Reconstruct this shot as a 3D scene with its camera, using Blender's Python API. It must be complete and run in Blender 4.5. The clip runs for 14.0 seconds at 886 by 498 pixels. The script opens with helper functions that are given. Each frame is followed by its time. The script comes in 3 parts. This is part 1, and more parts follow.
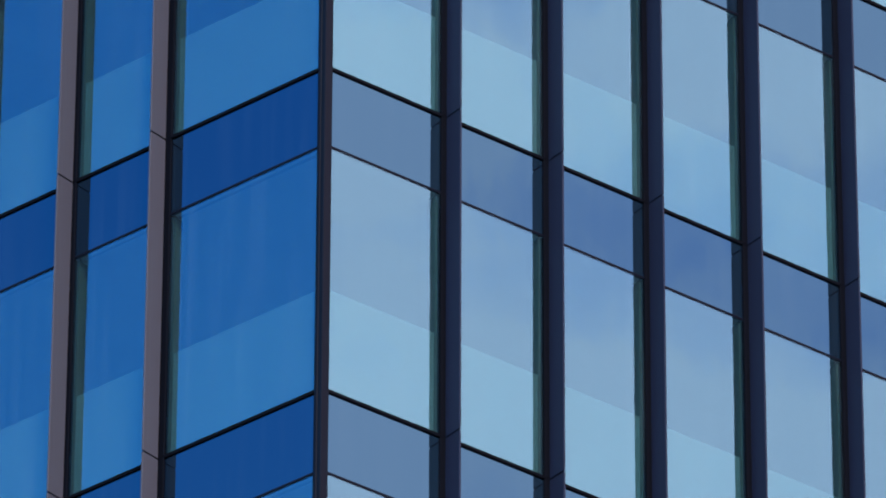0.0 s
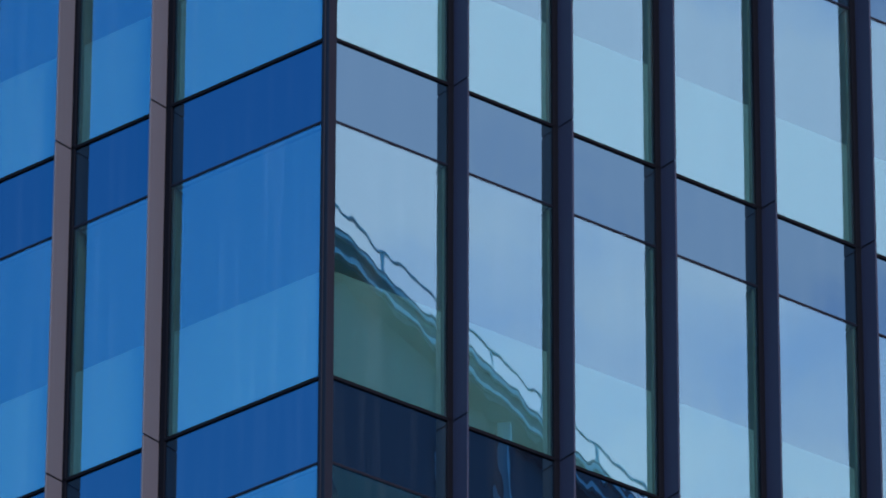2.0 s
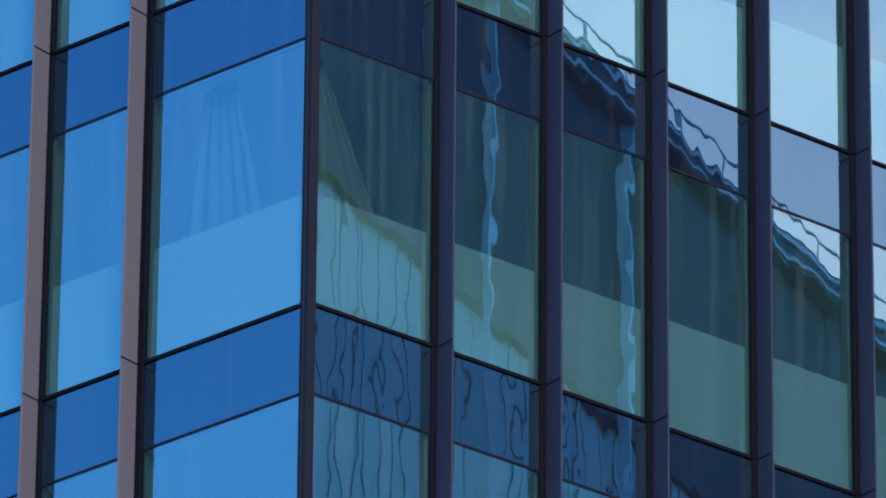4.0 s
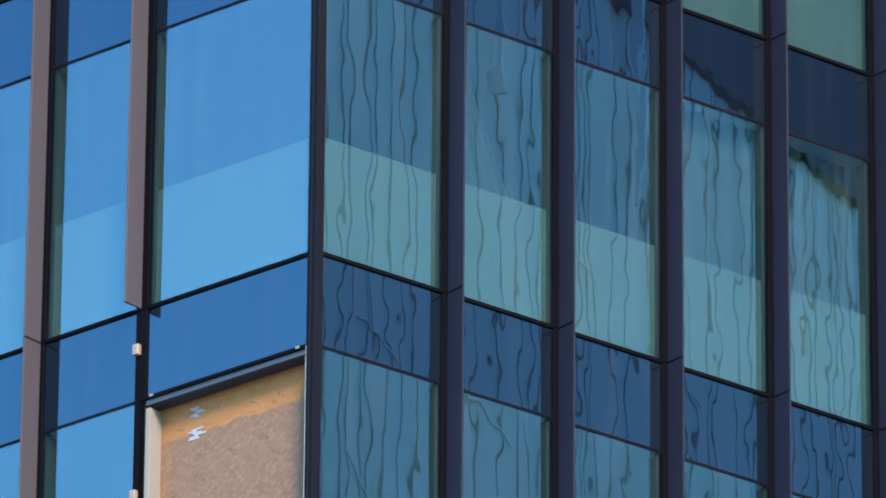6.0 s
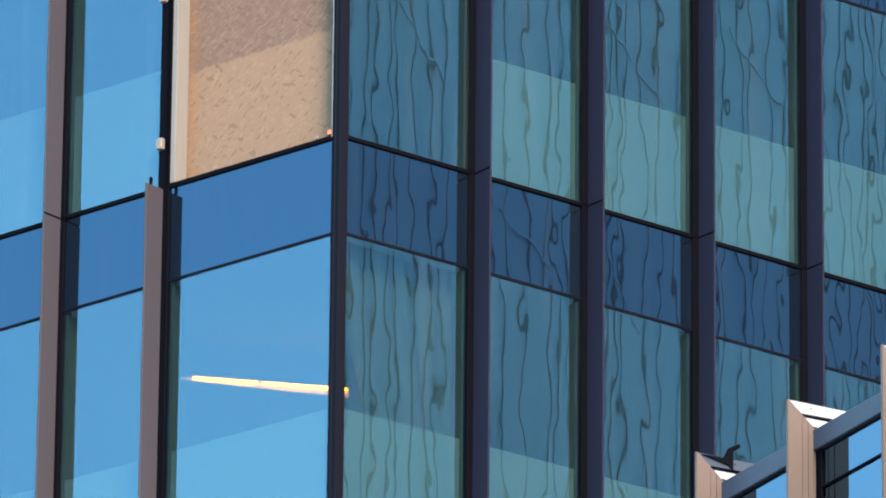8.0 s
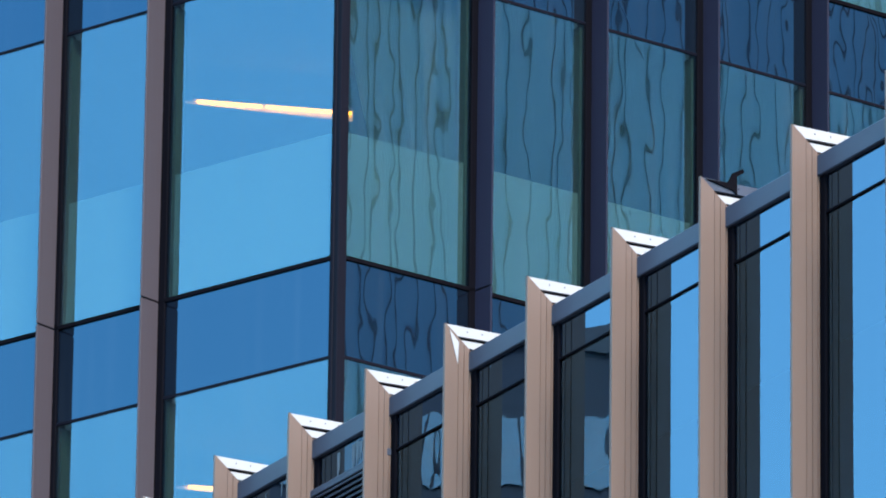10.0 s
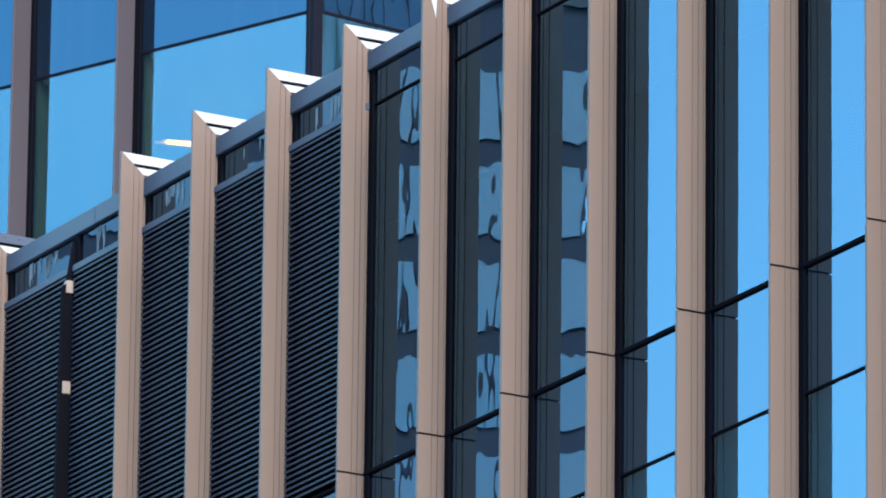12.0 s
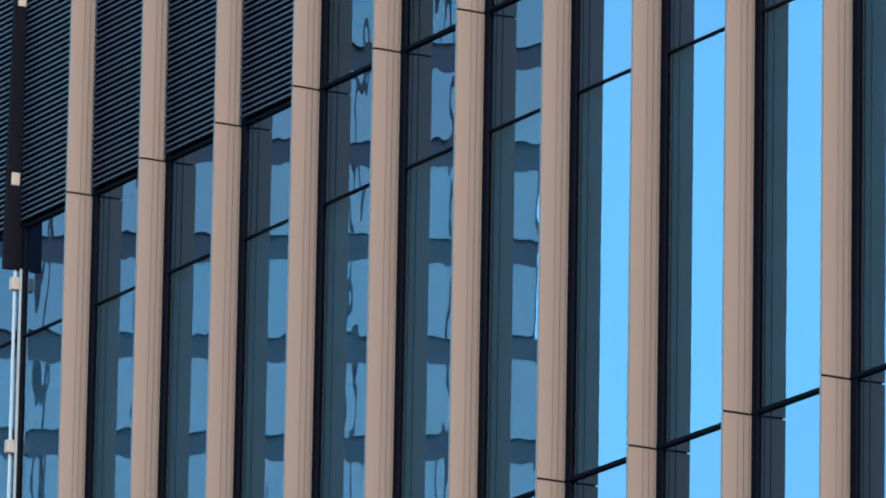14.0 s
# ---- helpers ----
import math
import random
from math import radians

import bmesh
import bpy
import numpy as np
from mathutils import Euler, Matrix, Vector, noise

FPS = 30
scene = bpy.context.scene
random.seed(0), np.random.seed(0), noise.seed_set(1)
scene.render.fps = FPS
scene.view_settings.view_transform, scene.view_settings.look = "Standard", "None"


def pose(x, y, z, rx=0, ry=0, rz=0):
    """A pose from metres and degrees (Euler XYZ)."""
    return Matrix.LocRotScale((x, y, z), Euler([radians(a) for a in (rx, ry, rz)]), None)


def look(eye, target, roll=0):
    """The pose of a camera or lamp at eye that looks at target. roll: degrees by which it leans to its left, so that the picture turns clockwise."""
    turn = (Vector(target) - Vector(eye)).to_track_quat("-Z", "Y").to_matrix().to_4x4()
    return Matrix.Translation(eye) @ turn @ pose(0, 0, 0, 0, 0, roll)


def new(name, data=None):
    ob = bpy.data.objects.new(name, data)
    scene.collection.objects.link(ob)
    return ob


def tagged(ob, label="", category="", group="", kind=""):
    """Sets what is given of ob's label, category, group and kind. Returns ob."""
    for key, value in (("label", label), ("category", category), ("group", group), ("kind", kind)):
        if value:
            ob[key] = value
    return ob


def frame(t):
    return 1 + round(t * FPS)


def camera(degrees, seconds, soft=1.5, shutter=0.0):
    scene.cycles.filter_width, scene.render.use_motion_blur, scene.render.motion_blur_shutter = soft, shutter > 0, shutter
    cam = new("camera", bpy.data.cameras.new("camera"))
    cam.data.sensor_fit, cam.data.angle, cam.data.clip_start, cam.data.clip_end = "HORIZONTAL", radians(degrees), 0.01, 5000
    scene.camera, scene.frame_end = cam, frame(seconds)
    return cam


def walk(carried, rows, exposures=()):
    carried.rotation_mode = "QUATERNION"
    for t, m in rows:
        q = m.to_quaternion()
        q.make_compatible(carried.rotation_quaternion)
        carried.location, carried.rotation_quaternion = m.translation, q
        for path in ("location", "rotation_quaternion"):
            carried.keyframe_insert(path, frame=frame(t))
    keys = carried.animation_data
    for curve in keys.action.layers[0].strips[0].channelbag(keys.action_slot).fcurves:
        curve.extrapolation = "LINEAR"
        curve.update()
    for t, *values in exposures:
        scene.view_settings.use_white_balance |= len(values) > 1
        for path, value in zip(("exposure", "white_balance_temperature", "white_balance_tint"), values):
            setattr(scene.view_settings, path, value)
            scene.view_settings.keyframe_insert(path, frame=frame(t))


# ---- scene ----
# A long lens on a tripod across the street tilts down a glass office tower to its lower wing.
EYE = (-43.024, -57.314, 1.6)
TILT = [
    (0.0, -37.964, 31.886, -0.187),
    (0.5, -37.984, 31.347, -0.179),
    (1.0, -37.999, 30.827, -0.226),
    (1.5, -37.899, 30.168, -0.120),
    (2.0, -37.877, 29.502, -0.149),
    (2.5, -37.898, 28.958, -0.184),
    (3.0, -38.067, 28.056, -0.355),
    (3.2, -38.093, 27.719, -0.400),
    (5.3, -38.130, 25.062, -0.517),
    (5.5, -38.104, 24.764, -0.517),
    (6.0, -38.026, 23.785, -0.434),
    (6.5, -38.078, 23.059, -0.600),
    (7.0, -37.976, 22.460, -0.484),
    (7.5, -38.002, 21.417, -0.712),
    (8.0, -37.846, 20.403, -0.536),
    (8.2, -37.811, 20.264, -0.530),
    (10.3, -37.895, 18.126, -0.717),
    (10.5, -37.902, 17.846, -0.721),
    (11.0, -37.866, 17.217, -0.582),
    (11.5, -37.927, 16.680, -0.615),
    (12.0, -38.006, 16.194, -0.627),
    (12.5, -38.097, 15.664, -0.655),
    (13.0, -38.214, 15.053, -0.757),
    (13.5, -38.329, 14.282, -0.892),
    (14.0, -38.401, 13.594, -0.954),
]
cam = camera(6.0017, 14.0, soft=1.9)
walk(cam, [(t, pose(*EYE, 90 + p, r, y)) for t, y, p, r in TILT],
     exposures=[(0.0, 0.88, 5850, 11), (3.0, 1.08, 5850, 10), (5.5, 1.56, 6950, 11), (8.0, 1.56, 7500, 11), (10.5, 1.31, 6400, 10), (12.0, 1.62, 6550, 9), (14.0, 1.76, 6800, 9)])

# ---- sky and sun ----
SUN_AZ, SUN_EL = radians(248), radians(36)
world = bpy.data.worlds.new("sky")
scene.world = world
world.use_nodes = True
wn, wl = world.node_tree.nodes, world.node_tree.links
wn.clear()
sky = wn.new("ShaderNodeTexSky")
sky.sky_type, sky.sun_disc = "NISHITA", False
sky.sun_elevation, sky.sun_rotation = SUN_EL, math.pi / 2 - SUN_AZ
sky.altitude, sky.air_density, sky.dust_density, sky.ozone_density = 100, 1.0, 1.3, 5.0
coord = wn.new("ShaderNodeTexCoord")
stretch = wn.new("ShaderNodeMapping")
stretch.inputs["Scale"].default_value = (5.0, 5.0, 9.0)
clouds = wn.new("ShaderNodeTexNoise")
clouds.inputs["Scale"].default_value, clouds.inputs["Detail"].default_value = 3.6, 7.0
ramp = wn.new("ShaderNodeValToRGB")
ramp.color_ramp.elements[0].position, ramp.color_ramp.elements[1].position = 0.06, 0.5
# the cloud bank stands in the south-east
bank = wn.new("ShaderNodeVectorMath")
bank.operation = "DOT_PRODUCT"
bank.inputs[1].default_value = (0.52, -0.69, 0.5)
rise = wn.new("ShaderNodeMapRange")
rise.inputs["From Min"].default_value, rise.inputs["From Max"].default_value = 0.62, 0.93
both = wn.new("ShaderNodeMath")
both.operation = "MULTIPLY"
mixc = wn.new("ShaderNodeMix")
mixc.data_type = "RGBA"
mixc.inputs["B"].default_value = (19.0, 13.0, 11.8, 1)
back = wn.new("ShaderNodeBackground")
back.inputs["Strength"].default_value = 0.15
wout = wn.new("ShaderNodeOutputWorld")
wl.new(coord.outputs["Generated"], stretch.inputs["Vector"])
wl.new(stretch.outputs["Vector"], clouds.inputs["Vector"])
wl.new(clouds.outputs["Fac"], ramp.inputs["Fac"])
wl.new(coord.outputs["Generated"], bank.inputs[0])
wl.new(bank.outputs["Value"], rise.inputs["Value"])
wl.new(ramp.outputs["Color"], both.inputs[0])
wl.new(rise.outputs["Result"], both.inputs[1])
wl.new(both.outputs["Value"], mixc.inputs["Factor"])
# pale haze towards the horizon
split = wn.new("ShaderNodeSeparateXYZ")
haze = wn.new("ShaderNodeMapRange")
haze.interpolation_type = "SMOOTHSTEP"
haze.inputs["From Min"].default_value, haze.inputs["From Max"].default_value = 0.62, 0.12
haze.inputs["To Max"].default_value = 0.7
hazy = wn.new("ShaderNodeMix")
hazy.data_type = "RGBA"
hazy.inputs["B"].default_value = (7.0, 12.3, 13.0, 1)
wl.new(coord.outputs["Generated"], split.inputs["Vector"])
wl.new(split.outputs["Z"], haze.inputs["Value"])
wl.new(haze.outputs["Result"], hazy.inputs["Factor"])
deep = wn.new("ShaderNodeMix")
deep.data_type, deep.blend_type = "RGBA", "MULTIPLY"
deep.inputs["Factor"].default_value = 1.0
deep.inputs["B"].default_value = (0.85, 1.95, 2.5, 1)
wl.new(sky.outputs["Color"], deep.inputs["A"])
wl.new(deep.outputs["Result"], hazy.inputs["A"])
wl.new(hazy.outputs["Result"], mixc.inputs["A"])
wl.new(mixc.outputs["Result"], back.inputs["Color"])
wl.new(back.outputs["Background"], wout.inputs["Surface"])

sun = new("sun", bpy.data.lights.new("sun", "SUN"))
sun.data.energy, sun.data.angle, sun.data.color = 4.2, radians(18), (1.0, 0.84, 0.68)
sun.matrix_world = look((math.cos(SUN_AZ) * math.cos(SUN_EL) * 90, math.sin(SUN_AZ) * math.cos(SUN_EL) * 90, math.sin(SUN_EL) * 90), (0, 0, 0))


# ---- materials ----
def base_nodes(name):
    m = bpy.data.materials.new(name)
    m.use_nodes = True
    nt = m.node_tree
    return m, nt.nodes, nt.links, nt.nodes["Principled BSDF"]


def tint(rgb, k):
    return (min(1, rgb[0] * k), min(1, rgb[1] * k), min(1, rgb[2] * k), 1)


def solid(name, rgb, rough=0.5, metal=0.0, vary=0.15, scale=3.0, stretch=(1, 1, 1), bump=0.0, fine=40.0, spec=0.5):
    """Painted or plain surface with large blotches, fine grain and a difference from piece to piece."""
    m, n, l, p = base_nodes(name)
    tc = n.new("ShaderNodeTexCoord")
    info = n.new("ShaderNodeObjectInfo")
    shift = n.new("ShaderNodeVectorMath")
    shift.operation = "MULTIPLY_ADD"
    shift.inputs[1].default_value = (37, 53, 71)
    mp = n.new("ShaderNodeMapping")
    mp.inputs["Scale"].default_value = stretch
    big = n.new("ShaderNodeTexNoise")
    big.inputs["Scale"].default_value, big.inputs["Detail"].default_value = scale, 5
    small = n.new("ShaderNodeTexNoise")
    small.inputs["Scale"].default_value, small.inputs["Detail"].default_value = fine, 3
    mix = n.new("ShaderNodeMix")
    mix.data_type = "RGBA"
    mix.inputs["A"].default_value, mix.inputs["B"].default_value = tint(rgb, 1 - vary), tint(rgb, 1 + vary)
    add = n.new("ShaderNodeMath")
    add.operation = "MULTIPLY_ADD"
    add.inputs[1].default_value = 0.35
    add2 = n.new("ShaderNodeMath")
    add2.operation = "MULTIPLY_ADD"
    add2.inputs[1].default_value, add2.inputs[2].default_value = 0.35, -0.15
    l.new(info.outputs["Random"], shift.inputs[0])
    l.new(tc.outputs["Object"], shift.inputs[2])
    l.new(shift.outputs["Vector"], mp.inputs["Vector"])
    l.new(mp.outputs["Vector"], big.inputs["Vector"])
    l.new(tc.outputs["Object"], small.inputs["Vector"])
    l.new(info.outputs["Random"], add2.inputs[0])
    l.new(small.outputs["Fac"], add.inputs[0])
    l.new(add2.outputs["Value"], add.inputs[2])
    tot = n.new("ShaderNodeMath")
    l.new(add.outputs["Value"], tot.inputs[0])
    l.new(big.outputs["Fac"], tot.inputs[1])
    half = n.new("ShaderNodeMath")
    half.operation = "MULTIPLY"
    half.inputs[1].default_value = 0.75
    l.new(tot.outputs["Value"], half.inputs[0])
    l.new(half.outputs["Value"], mix.inputs["Factor"])
    l.new(mix.outputs["Result"], p.inputs["Base Color"])
    p.inputs["Roughness"].default_value, p.inputs["Metallic"].default_value = rough, metal
    p.inputs["Specular IOR Level"].default_value = spec
    if bump:
        b = n.new("ShaderNodeBump")
        b.inputs["Strength"].default_value, b.inputs["Distance"].default_value = 0.6, bump
        l.new(small.outputs["Fac"], b.inputs["Height"])
        l.new(b.outputs["Normal"], p.inputs["Normal"])
    return m


def glass(name, coat, through_tint, gloss, wave, back=None, streak=0.05):
    """Coated facade glass: a mirror film over clear tinted glass, or over an opaque dark back for the spandrels."""
    m, n, l, p = base_nodes(name)
    out = n["Material Output"]
    tc = n.new("ShaderNodeTexCoord")
    info = n.new("ShaderNodeObjectInfo")
    shift = n.new("ShaderNodeVectorMath")
    shift.operation = "MULTIPLY_ADD"
    shift.inputs[1].default_value = (61, 17, 43)
    l.new(info.outputs["Random"], shift.inputs[0])
    l.new(tc.outputs["Object"], shift.inputs[2])
    # roller waves of toughened glass, slow and wide, and a weaker short ripple
    mp = n.new("ShaderNodeMapping")
    mp.inputs["Scale"].default_value = (1.0, 1.0, 0.55)
    l.new(shift.outputs["Vector"], mp.inputs["Vector"])
    w1 = n.new("ShaderNodeTexNoise")
    w1.inputs["Scale"].default_value, w1.inputs["Detail"].default_value = 1.5, 2.2
    l.new(mp.outputs["Vector"], w1.inputs["Vector"])
    bump = n.new("ShaderNodeBump")
    bump.inputs["Strength"].default_value, bump.inputs["Distance"].default_value = 1.0, wave
    l.new(w1.outputs["Fac"], bump.inputs["Height"])
    gl = n.new("ShaderNodeBsdfGlossy")
    gl.inputs["Color"].default_value, gl.inputs["Roughness"].default_value = (*coat, 1), 0.0
    l.new(bump.outputs["Normal"], gl.inputs["Normal"])
    # faint rain streaks of dust
    sm = n.new("ShaderNodeMapping")
    sm.inputs["Scale"].default_value = (9.0, 9.0, 0.35)
    l.new(shift.outputs["Vector"], sm.inputs["Vector"])
    sn = n.new("ShaderNodeTexNoise")
    sn.inputs["Scale"].default_value, sn.inputs["Detail"].default_value = 1.0, 4.0
    l.new(sm.outputs["Vector"], sn.inputs["Vector"])
    sr = n.new("ShaderNodeMapRange")
    sr.inputs["From Min"].default_value, sr.inputs["From Max"].default_value = 0.5, 0.8
    sr.inputs["To Max"].default_value = streak
    l.new(sn.outputs["Fac"], sr.inputs["Value"])
    if back:
        p.inputs["Base Color"].default_value, p.inputs["Roughness"].default_value = (*back, 1), 0.5
        p.inputs["Specular IOR Level"].default_value = 0.0
        under = p.outputs["BSDF"]
    else:
        tr = n.new("ShaderNodeBsdfTransparent")
        tr.inputs["Color"].default_value = (*through_tint, 1)
        under = tr.outputs["BSDF"]
    dust = n.new("ShaderNodeBsdfDiffuse")
    dust.inputs["Color"].default_value = (0.45, 0.5, 0.5, 1)
    dirty = n.new("ShaderNodeMixShader")
    l.new(sr.outputs["Result"], dirty.inputs["Fac"])
    l.new(under, dirty.inputs[1])
    l.new(dust.outputs["BSDF"], dirty.inputs[2])
    mix = n.new("ShaderNodeMixShader")
    mix.inputs["Fac"].default_value = gloss
    l.new(dirty.outputs["Shader"], mix.inputs[1])
    l.new(gl.outputs["BSDF"], mix.inputs[2])
    l.new(mix.outputs["Shader"], out.inputs["Surface"])
    return m


def glow(name, rgb, power):
    m, n, l, p = base_nodes(name)
    p.inputs["Base Color"].default_value = (0.8, 0.8, 0.8, 1)
    p.inputs["Emission Color"].default_value, p.inputs["Emission Strength"].default_value = (*rgb, 1), power
    return m


def strand_board(name):
    """Oriented strand board: flakes in two directions, a raw orange top strip and edge, a grey-brown middle field and a
    paler lower field.
    """
    m, n, l, p = base_nodes(name)
    tc = n.new("ShaderNodeTexCoord")

    def flakes(scale, turn):
        bend = n.new("ShaderNodeTexNoise")
        bend.inputs["Scale"].default_value, bend.inputs["Detail"].default_value = 9.0, 3
        l.new(tc.outputs["Object"], bend.inputs["Vector"])
        warp = n.new("ShaderNodeVectorMath")
        warp.operation = "MULTIPLY_ADD"
        warp.inputs[1].default_value = (0.06, 0.06, 0.06)
        l.new(bend.outputs["Color"], warp.inputs[0])
        l.new(tc.outputs["Object"], warp.inputs[2])
        mp = n.new("ShaderNodeMapping")
        mp.vector_type = "TEXTURE"
        mp.inputs["Rotation"].default_value = (0, turn, 0)
        mp.inputs["Scale"].default_value = scale
        l.new(warp.outputs["Vector"], mp.inputs["Vector"])
        v = n.new("ShaderNodeTexVoronoi")
        v.inputs["Scale"].default_value = 1.0
        l.new(mp.outputs["Vector"], v.inputs["Vector"])
        sep = n.new("ShaderNodeSeparateColor")
        l.new(v.outputs["Color"], sep.inputs["Color"])
        return sep

    def step(value, lo, hi, top):
        q = n.new("ShaderNodeMapRange")
        q.inputs["From Min"].default_value, q.inputs["From Max"].default_value, q.inputs["To Max"].default_value = lo, hi, top
        l.new(value, q.inputs["Value"])
        return q.outputs["Result"]

    def blend(fac, a, b, kind="MIX"):
        q = n.new("ShaderNodeMix")
        q.data_type, q.blend_type = "RGBA", kind
        l.new(fac, q.inputs["Factor"])
        l.new(a, q.inputs["A"])
        if isinstance(b, tuple):
            q.inputs["B"].default_value = b
        else:
            l.new(b, q.inputs["B"])
        return q.outputs["Result"]

    xyz = n.new("ShaderNodeSeparateXYZ")
    l.new(tc.outputs["Object"], xyz.inputs["Vector"])
    jag = n.new("ShaderNodeTexNoise")
    jag.inputs["Scale"].default_value, jag.inputs["Detail"].default_value = 7.0, 5
    l.new(tc.outputs["Object"], jag.inputs["Vector"])
    edge = n.new("ShaderNodeMath")
    edge.operation = "MULTIPLY_ADD"
    edge.inputs[1].default_value = 0.12
    l.new(jag.outputs["Fac"], edge.inputs[0])
    l.new(xyz.outputs["Z"], edge.inputs[2])
    ORANGE, GREY_BROWN, PALE = (0.19, 0.08, 0.03, 1), (0.105, 0.06, 0.046, 1), (0.16, 0.092, 0.062, 1)
    zones = n.new("ShaderNodeValToRGB")
    z = zones.color_ramp.elements
    z[0].position, z[0].color = 0.0, PALE
    z[1].position, z[1].color = 1.0, ORANGE
    for pos, col in ((0.425, PALE), (0.433, GREY_BROWN), (0.875, GREY_BROWN), (0.885, ORANGE)):
        q = zones.color_ramp.elements.new(pos)
        q.color = col
    l.new(step(edge.outputs["Value"], 0.0, 2.85, 1.0), zones.inputs["Fac"])
    side = n.new("ShaderNodeMath")
    side.operation = "MULTIPLY_ADD"
    side.inputs[1].default_value = 0.35
    l.new(jag.outputs["Fac"], side.inputs[0])
    l.new(xyz.outputs["X"], side.inputs[2])
    col = blend(step(side.outputs["Value"], -1.7, -1.95, 0.75), zones.outputs["Color"], ORANGE)
    wide, small = flakes((0.075, 0.075, 0.03), 0.5), flakes((0.05, 0.05, 0.014), -0.6)
    col = blend(step(wide.outputs["Green"], 0.2, 1.0, 0.2), col, (0.2, 0.12, 0.07, 1))
    col = blend(step(small.outputs["Red"], 0.84, 0.86, 0.2), col, (0.24, 0.155, 0.1, 1))
    col = blend(step(small.outputs["Blue"], 0.94, 0.96, 0.5), col, (0.08, 0.043, 0.025, 1))
    col = blend(step(wide.outputs["Red"], 0.96, 0.98, 0.4), col, (0.07, 0.04, 0.025, 1))
    l.new(col, p.inputs["Base Color"])
    p.inputs["Roughness"].default_value = 0.85
    p.inputs["Specular IOR Level"].default_value = 0.2
    b = n.new("ShaderNodeBump")
    b.inputs["Strength"].default_value, b.inputs["Distance"].default_value = 0.5, 0.003
    l.new(small.outputs["Green"], b.inputs["Height"])
    l.new(b.outputs["Normal"], p.inputs["Normal"])
    return m


BLUE_COAT = (0.3, 0.67, 1.0)
WING_COAT = (0.36, 0.66, 0.97)
SPAN_COAT = (0.23, 0.58, 1.0)
M_VISION = glass("coated_vision_glass", BLUE_COAT, (0.29, 0.41, 0.41), 0.145, 0.0011, streak=0.02)
M_SPANDREL = glass("coated_spandrel_glass", SPAN_COAT, (0, 0, 0), 0.1, 0.0015, back=(0.002, 0.003, 0.006), streak=0.008)
M_WING_GLASS = glass("coated_wing_glass", WING_COAT, (0.21, 0.4, 0.475), 0.165, 0.0013, streak=0.008)
M_WING_SPAN = glass("coated_wing_spandrel", WING_COAT, (0, 0, 0), 0.16, 0.0013, back=(0.002, 0.003, 0.006), streak=0.004)
M_CLEAR = bpy.data.materials.new("clear_glass_back")
M_CLEAR.use_nodes = True
clear = M_CLEAR.node_tree.nodes.new("ShaderNodeBsdfTransparent")
clear.inputs["Color"].default_value = (0.97, 0.99, 0.98, 1)
M_CLEAR.node_tree.links.new(clear.outputs["BSDF"], M_CLEAR.node_tree.nodes["Material Output"].inputs["Surface"])
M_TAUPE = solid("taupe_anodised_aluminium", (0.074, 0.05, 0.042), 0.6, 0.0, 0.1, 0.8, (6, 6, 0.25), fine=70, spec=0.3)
# tower blade metal twice: lit copy for west, shade coloured in for south
M_BLADE_LIT = solid("blade_aluminium_lit_side", (0.036, 0.03, 0.037), 0.6, 0.0, 0.1, 0.8, (6, 6, 0.25), fine=70, spec=0.1)
M_BLADE_SHADED = solid("blade_aluminium_shaded_side", (0.0085, 0.0095, 0.02), 0.55, 0.0, 0.1, 0.8, (6, 6, 0.25), fine=70, spec=0.06)
M_BLACK = solid("black_gasket", (0.0025, 0.0025, 0.004), 0.7, spec=0.01)
M_FRAME = solid("dark_anodised_frame", (0.0035, 0.004, 0.0075), 0.5, spec=0.02)
M_BEAM = solid("slate_blue_coping_metal", (0.027, 0.036, 0.056), 0.5, 0.0, 0.15, 2.0, spec=0.15)
M_SLAT = solid("dark_grey_louvre_metal", (0.016, 0.0185, 0.03), 0.5, 0.0, 0.15, 2.0, spec=0.1)
M_WHITE = solid("white_sheet_metal", (0.2, 0.21, 0.23), 0.5, 0.0, 0.05, 6.0, fine=90)
M_ZINC = solid("bright_zinc_rail", (0.26, 0.26, 0.27), 0.35, 0.6, 0.1)
M_CLIP = solid("beige_clip_plastic", (0.14, 0.105, 0.09), 0.6)
M_BOARD = strand_board("oriented_strand_board")
M_BATTEN = solid("pale_timber_batten", (0.13, 0.11, 0.1), 0.8, 0.0, 0.15, 4.0, (8, 8, 0.6), bump=0.002)
M_CHALK = solid("pale_blue_paint_marks", (0.17, 0.17, 0.21), 0.9)
M_SILL = solid("pale_green_grey_lining", (0.2, 0.22, 0.205), 0.8, 0.0, 0.05, 1.0, fine=6)
M_REVEAL = solid("pale_green_reveal_board", (0.068, 0.076, 0.058), 0.8, 0.0, 0.08, 1.0)
# the gloom of the wing's rooms is put into this near-black navy
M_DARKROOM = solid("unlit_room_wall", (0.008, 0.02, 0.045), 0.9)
M_BLIND = solid("grey_green_blind_cloth", (0.032, 0.076, 0.076), 0.9, 0.0, 0.1, 1.0, (6, 6, 0.3))
M_SLAB = solid("office_ceiling_grey", (0.5, 0.53, 0.53), 0.8)
M_INNER = solid("dim_office_wall", (0.5, 0.52, 0.46), 0.9)
M_CONCRETE = solid("roof_concrete", (0.3, 0.3, 0.3), 0.9, bump=0.004)
M_LAMP = glow("warm_lamp_tube", (1.0, 0.28, 0.0), 6.0)
# weak emission of an added strip that stands in for the tubes' halo
M_HALO = glow("warm_lamp_halo", (1.0, 0.32, 0.02), 0.12)
M_SEALANT = solid("orange_sealant", (0.6, 0.12, 0.04), 0.6)
